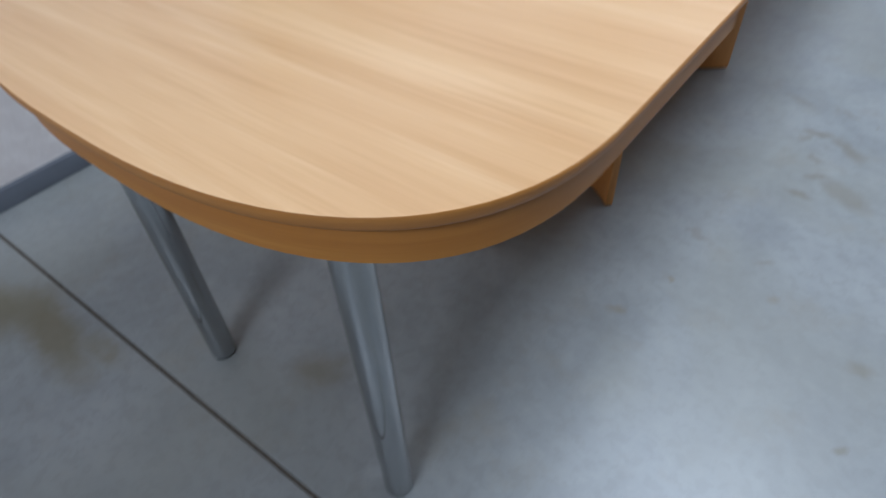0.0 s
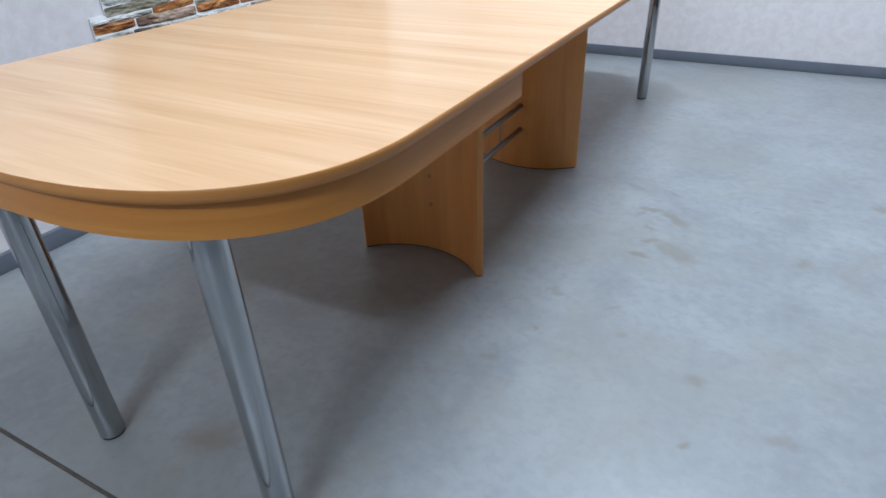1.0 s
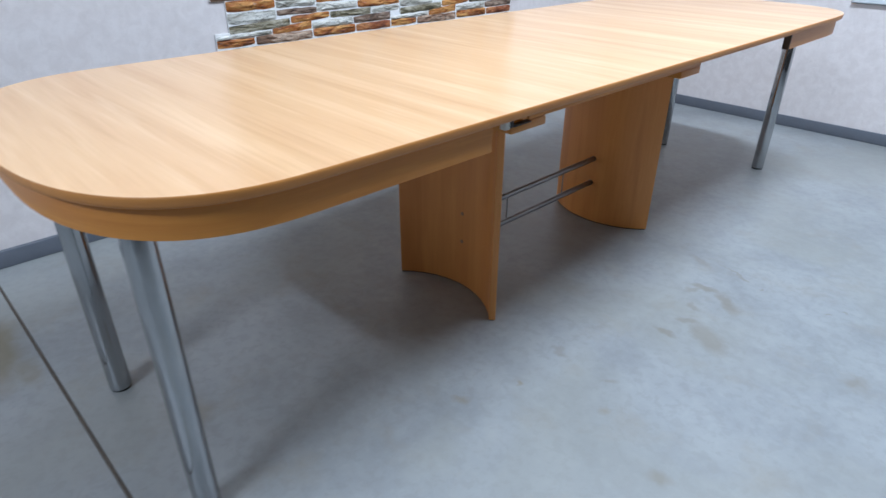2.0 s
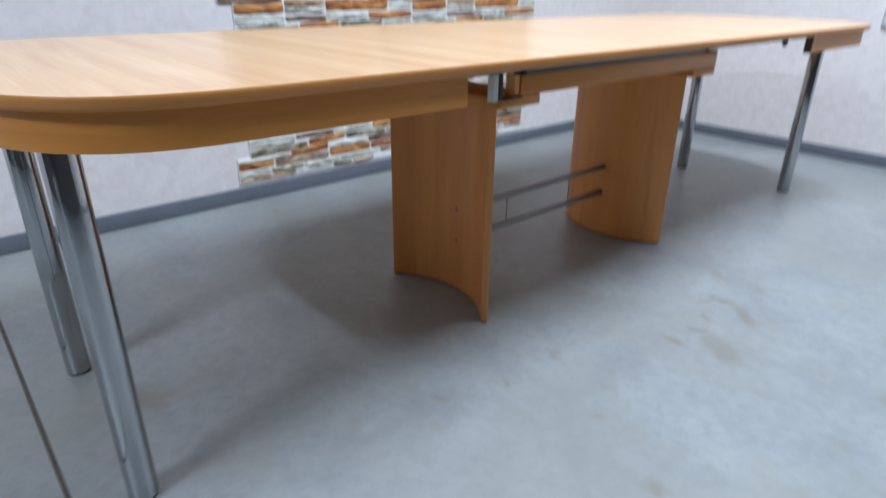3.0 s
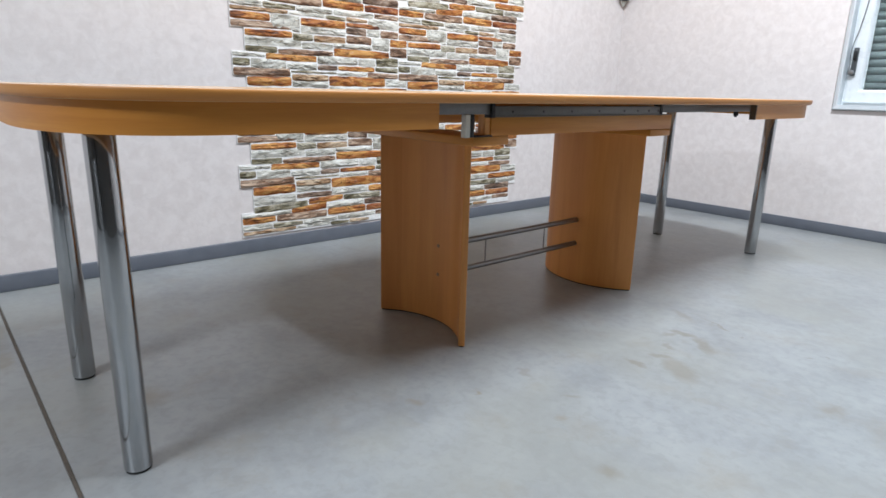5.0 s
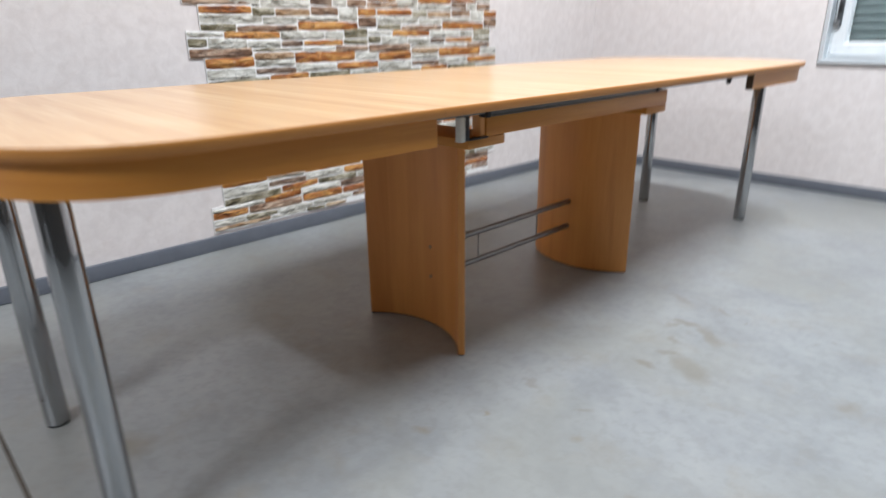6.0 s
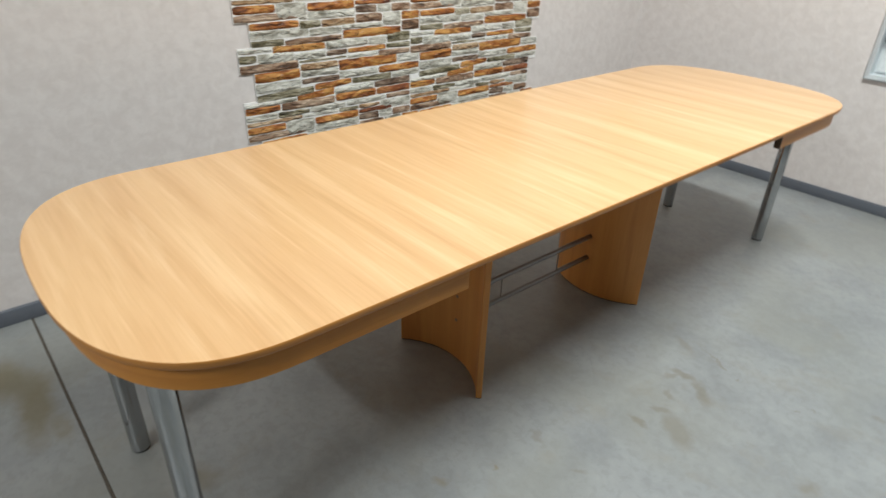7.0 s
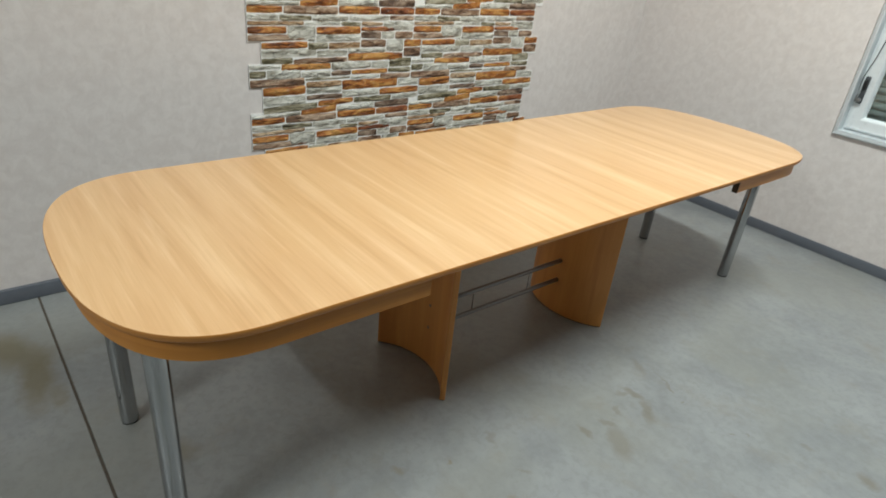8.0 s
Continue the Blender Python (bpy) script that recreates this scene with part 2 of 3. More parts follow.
        c = m.mix(m.math("MULTIPLY", blot(x, y, a, b, turn, soft), min(0.8, 1.35 * much)), c, tint)
    c = m.mix(m.math("MULTIPLY", blot(-1.42, 0.19, 0.24, 0.075, -10, 0.7), 0.7), c, (0.165, 0.132, 0.060))
    c = m.mix(m.math("MULTIPLY", blot(-1.62, 0.13, 0.20, 0.10, 20, 0.7), 0.7), c, (0.155, 0.125, 0.058))
    c = m.mix(m.math("MULTIPLY", blot(-1.27, 0.235, 0.09, 0.035, 0, 0.6), 0.4), c, (0.185, 0.152, 0.075))
    m.colour(c)
    m.rough(m.ramp(cloud, (0.3, 0.37), (0.7, 0.42)))
    m.bump(speck, 0.03, 0.0004)
    return m.mat


WALL, FLOOR = wall_mat(), floor_mat()


def stone_mat(name, lo, mid, hi):
    """Cast stone face: mixed tones within one stone, shifted from stone to stone."""
    m = Nodes(name, 0.62, spec=0.35)
    info = m.tree.nodes.new("ShaderNodeObjectInfo").outputs["Random"]
    shift = m.tree.nodes.new("ShaderNodeVectorMath")
    shift.operation = "MULTIPLY_ADD"
    m.link(m.coord, shift.inputs[0])
    shift.inputs[1].default_value = (1, 1, 1)
    off = m.tree.nodes.new("ShaderNodeCombineXYZ")
    for i, k in enumerate((17.0, 31.0, 23.0)):
        m.link(m.math("MULTIPLY", info, k), off.inputs[i])
    m.link(off.outputs[0], shift.inputs[2])
    long_ = m.tree.nodes.new("ShaderNodeMapping")
    long_.inputs["Scale"].default_value = (24.0, 9.0, 34.0)
    long_.inputs["Rotation"].default_value = (0.16, 0, 0)
    m.link(shift.outputs[0], long_.inputs["Vector"])
    n = m.noise(long_.outputs[0], 1.0, 5, 0.58, 0.8)
    fine = m.noise(long_.outputs[0], 4.0, 4, 0.6, 0.5)
    crack = m.math("ABSOLUTE", m.math("ADD", m.noise(long_.outputs[0], 0.9, 4, 0.55, 0.5), -0.5))
    c = m.ramp(n, (0.34, lo), (0.46, mid), (0.60, hi))
    c = m.mix(m.ramp(fine, (0.55, 0.0), (0.75, 0.30)), c, tuple(0.6 * v for v in lo))
    c = m.mix(m.ramp(fine, (0.27, 0.32), (0.40, 0.0)), c, (0.72, 0.67, 0.60))
    c = m.mix(m.ramp(crack, (0.0, 0.8), (0.016, 0.0)), c, tuple(0.25 * v for v in lo))
    m.colour(c)
    m.bump(m.math("ADD", n, m.math("MULTIPLY", fine, 0.35)), 0.9, 0.007)
    return m.mat


STONE = {
    "o": stone_mat("orange_stone", (0.105, 0.030, 0.007), (0.37, 0.122, 0.024), (0.59, 0.300, 0.085)),
    "r": stone_mat("rust_stone", (0.080, 0.022, 0.008), (0.27, 0.078, 0.024), (0.46, 0.200, 0.072)),
    "m": stone_mat("mauve_stone", (0.072, 0.036, 0.020), (0.245, 0.138, 0.080), (0.50, 0.365, 0.260)),
    "b": stone_mat("brown_stone", (0.040, 0.023, 0.015), (0.145, 0.086, 0.055), (0.35, 0.255, 0.185)),
    "g": stone_mat("grey_stone", (0.210, 0.190, 0.146), (0.49, 0.468, 0.402), (0.70, 0.682, 0.615)),
    "v": stone_mat("olive_stone", (0.055, 0.045, 0.022), (0.195, 0.166, 0.094), (0.46, 0.420, 0.320)),
    "t": stone_mat("tan_stone", (0.13, 0.068, 0.032), (0.33, 0.195, 0.095), (0.55, 0.410, 0.270)),
}


# ---- building helpers ----
def box(bm, x0, x1, y0, y1, z0, z1, bevel=0.0, segments=2):
    v = [bm.verts.new((x, y, z)) for x in (x0, x1) for y in (y0, y1) for z in (z0, z1)]
    faces = [bm.faces.new([v[i] for i in q]) for q in ((0, 1, 3, 2), (4, 6, 7, 5), (0, 4, 5, 1), (2, 3, 7, 6), (0, 2, 6, 4), (1, 5, 7, 3))]
    if bevel:
        edges = list({e for f in faces for e in f.edges})
        bmesh.ops.bevel(bm, geom=edges, offset=bevel, segments=segments, profile=0.5, affect="EDGES", clamp_overlap=True)
    return bm


def cylinder(bm, a, b, r, sides=24, bevel=0.0):
    a, b = Vector(a), Vector(b)
    turn = (b - a).to_track_quat("Z", "Y").to_matrix().to_4x4()
    made = bmesh.ops.create_cone(bm, cap_ends=True, segments=sides, radius1=r, radius2=r, depth=(b - a).length,
                                 matrix=Matrix.Translation((a + b) / 2) @ turn)
    if bevel:
        rims = list({e for v in made["verts"] for e in v.link_edges if any(len(f.verts) > 4 for f in e.link_faces)})
        bmesh.ops.bevel(bm, geom=rims, offset=bevel, segments=2, profile=0.5, affect="EDGES")
    return bm


def rings(bm, loops, cap=True):
    """Skin a stack of equal closed loops; cap the first and last."""
    rows = [[bm.verts.new(p) for p in loop] for loop in loops]
    n = len(rows[0])
    for a, b in zip(rows, rows[1:]):
        for i in range(n):
            bm.faces.new((a[i], a[(i + 1) % n], b[(i + 1) % n], b[i]))
    if cap:
        bm.faces.new(rows[0][::-1])
        bm.faces.new(rows[-1])
    bmesh.ops.recalc_face_normals(bm, faces=bm.faces[:])
    return bm


def mesh_of(name, bm, material, smooth=35):
    me = bpy.data.meshes.new(name)
    bm.normal_update()
    for f in bm.faces:
        f.smooth = True
    for e in bm.edges:
        if len(e.link_faces) == 2 and e.calc_face_angle(0) > radians(smooth):
            e.smooth = False
    bm.to_mesh(me)
    bm.free()
    me.materials.append(material)
    return me


def part(name, bm, material, parent, label=""):
    ob = new(name, mesh_of(name, bm, material))
    ob.parent = parent
    if label:
        tagged(ob, label)
    return ob


def thing(name, at, label, category, group=""):
    ob = new(name)
    ob.location = at
    ob.empty_display_size = 0.1
    return tagged(ob, label, category, group)


def setting(name, bm, material, label, category):
    return tagged(new(name, mesh_of(name, bm, material)), label, category, kind="structure")


# ---- the room ----
BACK, END, FRONT, NEAR, TOP = -1.985, 4.145, 4.8, -5.2, 4.0
WX0, WX1, WZ0, WZ1 = -0.542, 0.735, 0.708, 2.05
JOINT, SKEW = 0.271, 0.054

bm = bmesh.new()

def slab(b, y0, y1, y2, y3, z0, z1):
    """A flat slab across the room: from y0 to y1 at the back wall and from y2 to y3 at the front, its top edges eased."""
    e = 0.0015
    outline = lambda i: [(BACK, y0 + i), (FRONT, y2 + i), (FRONT, y3 - i), (BACK, y1 - i)]
    return rings(b, [[(x, y, z) for x, y in outline(i)] for i, z in ((0, z0), (0, z1 - e), (e, z1))])


slab(bm, NEAR, JOINT - 0.0042, NEAR, JOINT + SKEW - 0.0042, -0.12, 0.0)
slab(bm, JOINT + 0.0042, END, JOINT + SKEW + 0.0042, END, -0.12, 0.0)
floor = setting("floor", bm, FLOOR, "grey sealed concrete floor with shoe prints and brown stains", "floor")
bm = bmesh.new()
slab(bm, JOINT - 0.0041, JOINT + 0.0041, JOINT + SKEW - 0.0041, JOINT + SKEW + 0.0041, -0.10, -0.0007)
part("joint_filler", bm, SEALANT, floor, "dark brown sawn joint across the concrete")

bm = bmesh.new()
box(bm, BACK - 0.2, BACK, NEAR - 0.2, END + 0.2, -0.12, TOP)
setting("wall_west", bm, WALL, "pale pinkish wallpapered wall with faint cloudy print", "wall")
bm = bmesh.new()
box(bm, BACK, WX0, END, END + 0.2, -0.12, TOP)
box(bm, WX1, FRONT, END, END + 0.2, -0.12, TOP)
box(bm, WX0, WX1, END, END + 0.2, -0.12, WZ0)
box(bm, WX0, WX1, END, END + 0.2, WZ1, TOP)
setting("wall_north", bm, WALL, "pale pinkish wallpapered wall with a window opening", "wall")
# unseen east and south walls, made dark so the chrome legs reflect dark
bm = bmesh.new()
box(bm, FRONT, FRONT + 0.2, NEAR - 0.2, END + 0.2, -0.12, TOP)
setting("wall_east", bm, DIM, "unseen plain wall closing the room, darkened to keep reflections dark", "wall")
bm = bmesh.new()
box(bm, BACK, FRONT, NEAR - 0.2, NEAR, -0.12, TOP)
setting("wall_south", bm, DIM, "unseen plain wall closing the room, darkened to keep reflections dark", "wall")
bm = bmesh.new()
box(bm, BACK - 0.2, FRONT + 0.2, NEAR - 0.2, END + 0.2, TOP, TOP + 0.15)
setting("ceiling", bm, CEIL, "plain white painted ceiling", "ceiling")


def skirting(points):
    """A skirting board with an eased top edge, from one wall end to the other."""
    (x0, y0), (x1, y1) = points
    b = bmesh.new()
    box(b, x0, x1, y0, y1, 0.001, 0.063, 0.003, 2)
    return setting("baseboard", b, SKIRT, "blue-grey painted skirting board at the wall's foot", "skirting board")


skirting(((BACK + 0.0005, NEAR), (BACK + 0.021, END - 0.0005)))
skirting(((BACK + 0.0213, END - 0.0135), (FRONT, END - 0.0005)))


# ---- the window ----
def window():
    w = tagged(thing("window_1", (WX0, END, WZ0), "white plastic window with closed grey-green roller shutter", "window"), kind="structure")
    W, H = WX1 - WX0, WZ1 - WZ0
    t, d = 0.032, 0.045

    # four mitred casing boards with a sloping face, proud of the wall
    face = ((0.004, 0.0), (0.004, -0.003), (0.026, -0.022), (t, -0.022), (t, d + 0.03), (0.004, d + 0.03))
    flat = ((0.004, 0.0), (0.004, -0.016), (0.010, -0.022), (t, -0.022), (t, d + 0.03), (0.004, d + 0.03))
    for name, ends in (("casing", ([(o, y, o) for o, y in face], [(o, y, H - o) for o, y in face])),
                       ("casing", ([(W - o, y, o) for o, y in face], [(W - o, y, H - o) for o, y in face])),
                       ("head_casing", ([(o + 0.0006, y, H - o) for o, y in face], [(W - o - 0.0006, y, H - o) for o, y in face])),
                       ("window_sill", ([(o + 0.0006, y, o) for o, y in flat], [(W - o - 0.0006, y, o) for o, y in flat]))):
        b = bmesh.new()
        rings(b, ends)
        part(name, b, TRIM_GREY, w)

    b = bmesh.new()
    loops = []
    for o, y in ((t - 0.002, d), (t + 0.012, d - 0.001), (t + 0.012, d - 0.014), (t + 0.016, d - 0.017), (t + 0.072, d - 0.017), (t + 0.078, d - 0.012),
                 (t + 0.084, d + 0.002), (t + 0.084, d + 0.04), (t - 0.002, d + 0.04)):
        loops.append([(o, y, o), (W - o, y, o), (W - o, y, H - o), (o, y, H - o)])
    loops.append(loops[0])
    rings(b, loops, cap=False)
    sash = part("window_frame", b, PVC, w, "white plastic sash frame")

    b = bmesh.new()
    g = t + 0.082
    box(b, g, W - g, d + 0.012, d + 0.018, g, H - g)
    pane = part("pane", b, GLASS, w, "clear glass pane")
    pane.visible_shadow = False

    shutter = new("shutter")
    shutter.parent = w
    tagged(shutter, "closed grey-green roller shutter")
    pitch, n = 0.0425, int((H - 2 * t) / 0.0425)
    b = bmesh.new()
    prof = ((0.0, 0.0), (-0.006, 0.006), (-0.0085, 0.018), (-0.007, 0.031), (-0.001, 0.0385), (0.0, 0.0415), (0.008, 0.0415), (0.008, 0.0))
    rings(b, [[(x, y, z) for y, z in prof] for x in (t + 0.03, W - t - 0.03)])
    slat = mesh_of("slat", b, SLAT)
    for i in range(n):
        s = new("slat", slat)
        s.parent, s.location = shutter, (0, d + 0.110, t + 0.04 + i * pitch)

    # the lever lock on the left stile and its cable
    lock = new("lock")
    lock.parent = w
    lock.location = (t + 0.034, d - 0.017, 0.19)
    tagged(lock, "dark metal lever lock")
    b = bmesh.new()
    box(b, -0.013, 0.013, -0.014, 0.0, 0.0, 0.15, 0.005)
    part("case", b, CAP_GREY, lock)
    b = bmesh.new()
    box(b, -0.009, 0.011, -0.030, -0.0135, 0.085, 0.135, 0.006)
    part("lever", b, DARK, lock)
    b = bmesh.new()
    cylinder(b, (-0.002, -0.014, 0.018), (-0.002, -0.028, 0.018), 0.012, 16, 0.002)
    part("key_barrel", b, STEEL, lock, "bright steel key barrel")
    b = bmesh.new()
    box(b, -0.028, -0.012, -0.010, 0.0, 0.006, 0.045, 0.004)
    part("side_catch", b, STEEL, lock)
    cu = bpy.data.curves.new("cable", "CURVE")
    cu.dimensions, cu.bevel_depth, cu.bevel_resolution = "3D", 0.0022, 2
    sp = cu.splines.new("BEZIER")
    way = ((0.020, 0.04, -0.006), (0.016, 0.13, -0.012), (0.040, 0.26, -0.016), (0.058, 0.42, -0.016), (0.062, 0.62, -0.014), (0.060, 1.02, -0.006))
    sp.bezier_points.add(len(way) - 1)
    for p, (x, z, y) in zip(sp.bezier_points, way):
        p.co = (t + x - 0.006, d - 0.017 + y, 0.19 + z)
        p.handle_left_type = p.handle_right_type = "AUTO"
    tmp = bpy.data.objects.new("cable_curve", cu)
    scene.collection.objects.link(tmp)
    me = bpy.data.meshes.new_from_object(tmp.evaluated_get(bpy.context.evaluated_depsgraph_get()))
    bpy.data.objects.remove(tmp)
    me.materials.clear()
    me.materials.append(CAP_GREY)
    cable = new("cable", me)
    cable.parent = w
    tagged(cable, "thin grey cable")
    return w


def glass_mat():
    m = Nodes("window_glass", 0.02)
    m.out.inputs["Transmission Weight"].default_value = 1.0
    m.out.inputs["IOR"].default_value = 1.45
    m.colour((0.93, 0.96, 0.95))
    return m.mat


GLASS = glass_mat()
window()


# ---- the corner fitting ----
def corner_fitting():
    c = thing("wall_sensor", (BACK, END - 0.02, 1.395), "small dark grey corner sensor with a white centre strip", "sensor")
    c.rotation_euler, c.scale = (0, 0, radians(45)), (0.78, 0.85, 0.82)

    def shell(y, half, z0, tip):
        """A shield outline: straight sides above, drawn to a point below."""
        out = [(-half, y, z0 + 0.115), (-half, y, z0 + 0.040), (-0.80 * half, y, z0 + 0.022), (0, y, tip + 0.012), (0.80 * half, y, z0 + 0.022), (half, y, z0 + 0.040), (half, y, z0 + 0.115)]
        return out

    b = bmesh.new()
    rings(b, [shell(-0.060, 0.053, 0.0, 0.0), shell(-0.085, 0.050, 0.004, 0.006), shell(-0.092, 0.042, 0.01, 0.016)])
    part("housing", b, CAP_GREY, c)
    b = bmesh.new()
    box(b, -0.014, 0.014, -0.100, -0.090, 0.034, 0.126, 0.005)
    part("lens_strip", b, PVC, c, "white lens strip")
    b = bmesh.new()
    rings(b, [[(-0.056, -0.0575, z), (0.056, -0.0575, z), (0.01, -0.012, z), (-0.01, -0.012, z)] for z in (0.04, 0.115)])
    part("bracket", b, CAP_GREY, c)
    # pale wedge added for the triangle of grey shade below the sensor
    b = bmesh.new()
    rings(b, [[(-w, -0.020 - d, z), (w, -0.020 - d, z), (w, -0.012, z), (-w, -0.012, z)] for z, w, d in ((-0.030, 0.004, 0.006), (0.0, 0.018, 0.034), (0.039, 0.030, 0.037))])
    part("swivel_foot", b, PALE, c, "pale grey wedge added for the grey shade under the sensor")


corner_fitting()

# ---- the table ----
CX, CY = -0.785, 1.8425
HALF, Y_NEAR, Y_FAR = 0.485, 0.260, 3.384
SEAMS = [1.018, 1.418, 1.818, 2.218, 2.618]
TOPZ, TOPT = 0.762, 0.021


def end_outline(inset, far, to):
    """Half of the top's outline in the table's own space: straight sides, a squarish rounded end."""
    half, b, n = HALF - inset, 0.36 - inset, 2.67
    y0 = (Y_FAR - 0.36 if far else Y_NEAR + 0.36) - CY
    sign = 1 if far else -1
    pts = [(half, to - CY)]
    steps = 44
    for i in range(steps + 1):
        a = math.pi * i / steps
        c, s = math.cos(a), math.sin(a)
        pts.append((half * math.copysign(abs(c) ** (2 / n), c), y0 + sign * b * s ** (2 / n)))
    pts.append((-half, to - CY))
    return pts


def top_section(outline, name, parent, label):
    """A board with a bullnose edge on its outer rim; outline(inset) gives the rim."""
    b = bmesh.new()
    prof = ((0.0110, 0.0), (0.0062, 0.0010), (0.0030, 0.0036), (0.0012, 0.0075), (0.0004, 0.0125), (0.0001, 0.0168), (0.0005, 0.0197), (0.0015, TOPT))
    loops = [[(x, y, TOPZ - TOPT + h) for x, y in outline(i)] for i, h in prof]
    rings(b, loops)
    ob = part(name, b, WOOD_TOP, parent, label)
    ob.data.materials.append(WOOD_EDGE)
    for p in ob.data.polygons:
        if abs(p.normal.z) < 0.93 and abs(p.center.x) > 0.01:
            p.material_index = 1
    return ob


def table():
    t = thing("extending_table", (CX, CY, 0), "long beech extending dining table with chrome legs, fully opened", "table")

    for far in (False, True):
        seam = SEAMS[-1] + 0.0002 if far else SEAMS[0] - 0.0002
        top_section(lambda i: end_outline(i, far, seam), "end_top", t, "beech-veneered rounded end top")
    for y0, y1 in zip(SEAMS, SEAMS[1:]):
        a, c = y0 + 0.0002 - CY, y1 - 0.0002 - CY
        top_section(lambda i: [(HALF - i, a), (HALF - i, c), (-HALF + i, c), (-HALF + i, a)], "leaf", t, "beech-veneered extension leaf")

    # aprons under both ends
    for far in (False, True):
        stop = 2.615 if far else 1.013
        outer, inner = end_outline(0.019, far, stop), end_outline(0.041, far, stop)
        low, high = 0.686, TOPZ - TOPT - 0.0005
        b = bmesh.new()
        n = len(outer)
        grid = [[b.verts.new((x, y, z)) for x, y in line] for line, z in ((outer, low), (outer, high), (inner, high), (inner, low))]
        for k in range(4):
            p, q = grid[k], grid[(k + 1) % 4]
            for i in range(n - 1):
                b.faces.new((p[i], p[i + 1], q[i + 1], q[i]))
        for i in (0, n - 1):
            b.faces.new([g[i] for g in grid])
        bmesh.ops.recalc_face_normals(b, faces=b.faces[:])
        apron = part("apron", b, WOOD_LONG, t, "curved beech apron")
        if far:
            # plates added over the cut ends, their dark colour standing for shade
            for x0, x1 in ((0.4430, 0.4665), (-0.4665, -0.4430)):
                b = bmesh.new()
                box(b, x0, x1, stop - 0.0085 - CY, stop - 0.0004 - CY, 0.6845, 0.7400, 0.001, 1)
                part("end_plate", b, SHADED_END, apron, "added dark brown plate that gives the apron's end its shade")

    # chrome legs
    for x in (-1.040, -0.522):
        for y in (0.393, 3.280):
            leg = new("leg")
            leg.parent, leg.location = t, (x - CX, y - CY, 0)
            b = bmesh.new()
            cylinder(b, (0, 0, 0.006), (0, 0, 0.740), 0.0270, 40, 0.0012)
            part("tube", b, CHROME, leg)
            b = bmesh.new()
            cylinder(b, (0, 0, 0.0), (0, 0, 0.0062), 0.0245, 32)
            part("glide", b, RUBBER, leg, "black rubber glide")
            b = bmesh.new()
            cylinder(b, (0, 0, 0.7330), (0, 0, 0.7405), 0.045, 32)
            part("top_plate", b, DARK, leg)

    # curved pedestal panels, backs towards each other
    px, reach = -0.7735 - CX, 46.2
    for cy, face, r0, r1 in ((1.120, 1, 0.287, 0.307), (2.454, -1, 0.287, 0.307)):

        def arc(inner, outer, half):
            """The panel's plan: along its outer face and back along its inner one."""
            sweep = [radians(-half + 2 * half * i / 32) for i in range(33)]
            run = [(outer, a) for a in sweep] + [(inner, a) for a in reversed(sweep)]
            return [(px + r * math.sin(a), cy - CY + face * r * math.cos(a)) for r, a in run]

        b = bmesh.new()
        rings(b, [[(x, y, z) for x, y in arc(r0, r1, reach)] for z in (0.0045, 0.6225)])
        edges = [e for e in b.edges if abs(e.verts[0].co.z - e.verts[1].co.z) > 0.3 and e.calc_face_angle(0) > 1.0]
        bmesh.ops.bevel(b, geom=edges, offset=0.002, segments=2, profile=0.5, affect="EDGES")
        panel = part("pedestal_panel", b, WOOD_UP, t, "curved upright beech pedestal panel")
        # recessed black strip, added to draw a dark line under the panel
        b = bmesh.new()
        rings(b, [[(x, y, z) for x, y in arc(r0 + 0.003, r1 - 0.003, reach - 0.7)] for z in (0.0, 0.0047)])
        part("foot_strip", b, RUBBER, panel, "thin black strip that draws a dark line at the panel's foot")
        for z in (0.168, 0.267):
            b = bmesh.new()
            y = cy - CY + face * (r0 + 0.0002)
            cylinder(b, (px, y, z), (px, y - face * 0.002, z), 0.006, 16, 0.0006)
            part("screw_cap", b, CAP_BROWN, panel, "small round brown-grey screw cap")

    # boards on top of the panels and the frame that they carry
    for y0, y1 in ((1.272, 1.412), (2.147, 2.287)):
        b = bmesh.new()
        box(b, -1.078 - CX, -0.484 - CX, y0 - CY, y1 - CY, 0.6235, 0.6485, 0.004)
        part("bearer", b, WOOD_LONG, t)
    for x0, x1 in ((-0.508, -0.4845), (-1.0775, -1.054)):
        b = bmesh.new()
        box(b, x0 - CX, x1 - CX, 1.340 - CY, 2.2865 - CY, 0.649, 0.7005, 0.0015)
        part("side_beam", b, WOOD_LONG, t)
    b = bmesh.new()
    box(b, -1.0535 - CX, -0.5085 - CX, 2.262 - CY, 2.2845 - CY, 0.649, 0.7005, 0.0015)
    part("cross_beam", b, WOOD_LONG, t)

    b = bmesh.new()
    box(b, -0.5180 - CX, -0.4890 - CX, 1.3215 - CY, 1.3395 - CY, 0.649, 0.7395, 0.0015)
    part("end_block", b, WOOD_UP, t)

    # sliding rails
    for side in (-1, 1):
        x = 0.300 * side + 0.009
        b = bmesh.new()
        box(b, x - 0.012, x + 0.012, 1.330 - CY, 2.164 - CY, 0.7008, 0.7300, 0.002)
        box(b, x - 0.016, x + 0.016, 1.335 - CY, 2.225 - CY, 0.7006, 0.7035, 0.0008, 1)
        fixed = part("fixed_rail", b, ALU, t, "grey metal slide rail")
        for y in (1.40, 1.53, 1.66, 1.80, 1.94, 2.02, 2.09, 2.15):
            b = bmesh.new()
            cylinder(b, (x + side * 0.0115, y - CY, 0.715), (x + side * 0.0132, y - CY, 0.715), 0.0035, 10)
            part("rivet", b, DARK, fixed)
        for y0, y1 in ((0.62, 1.318), (2.176, 3.00)):
            b = bmesh.new()
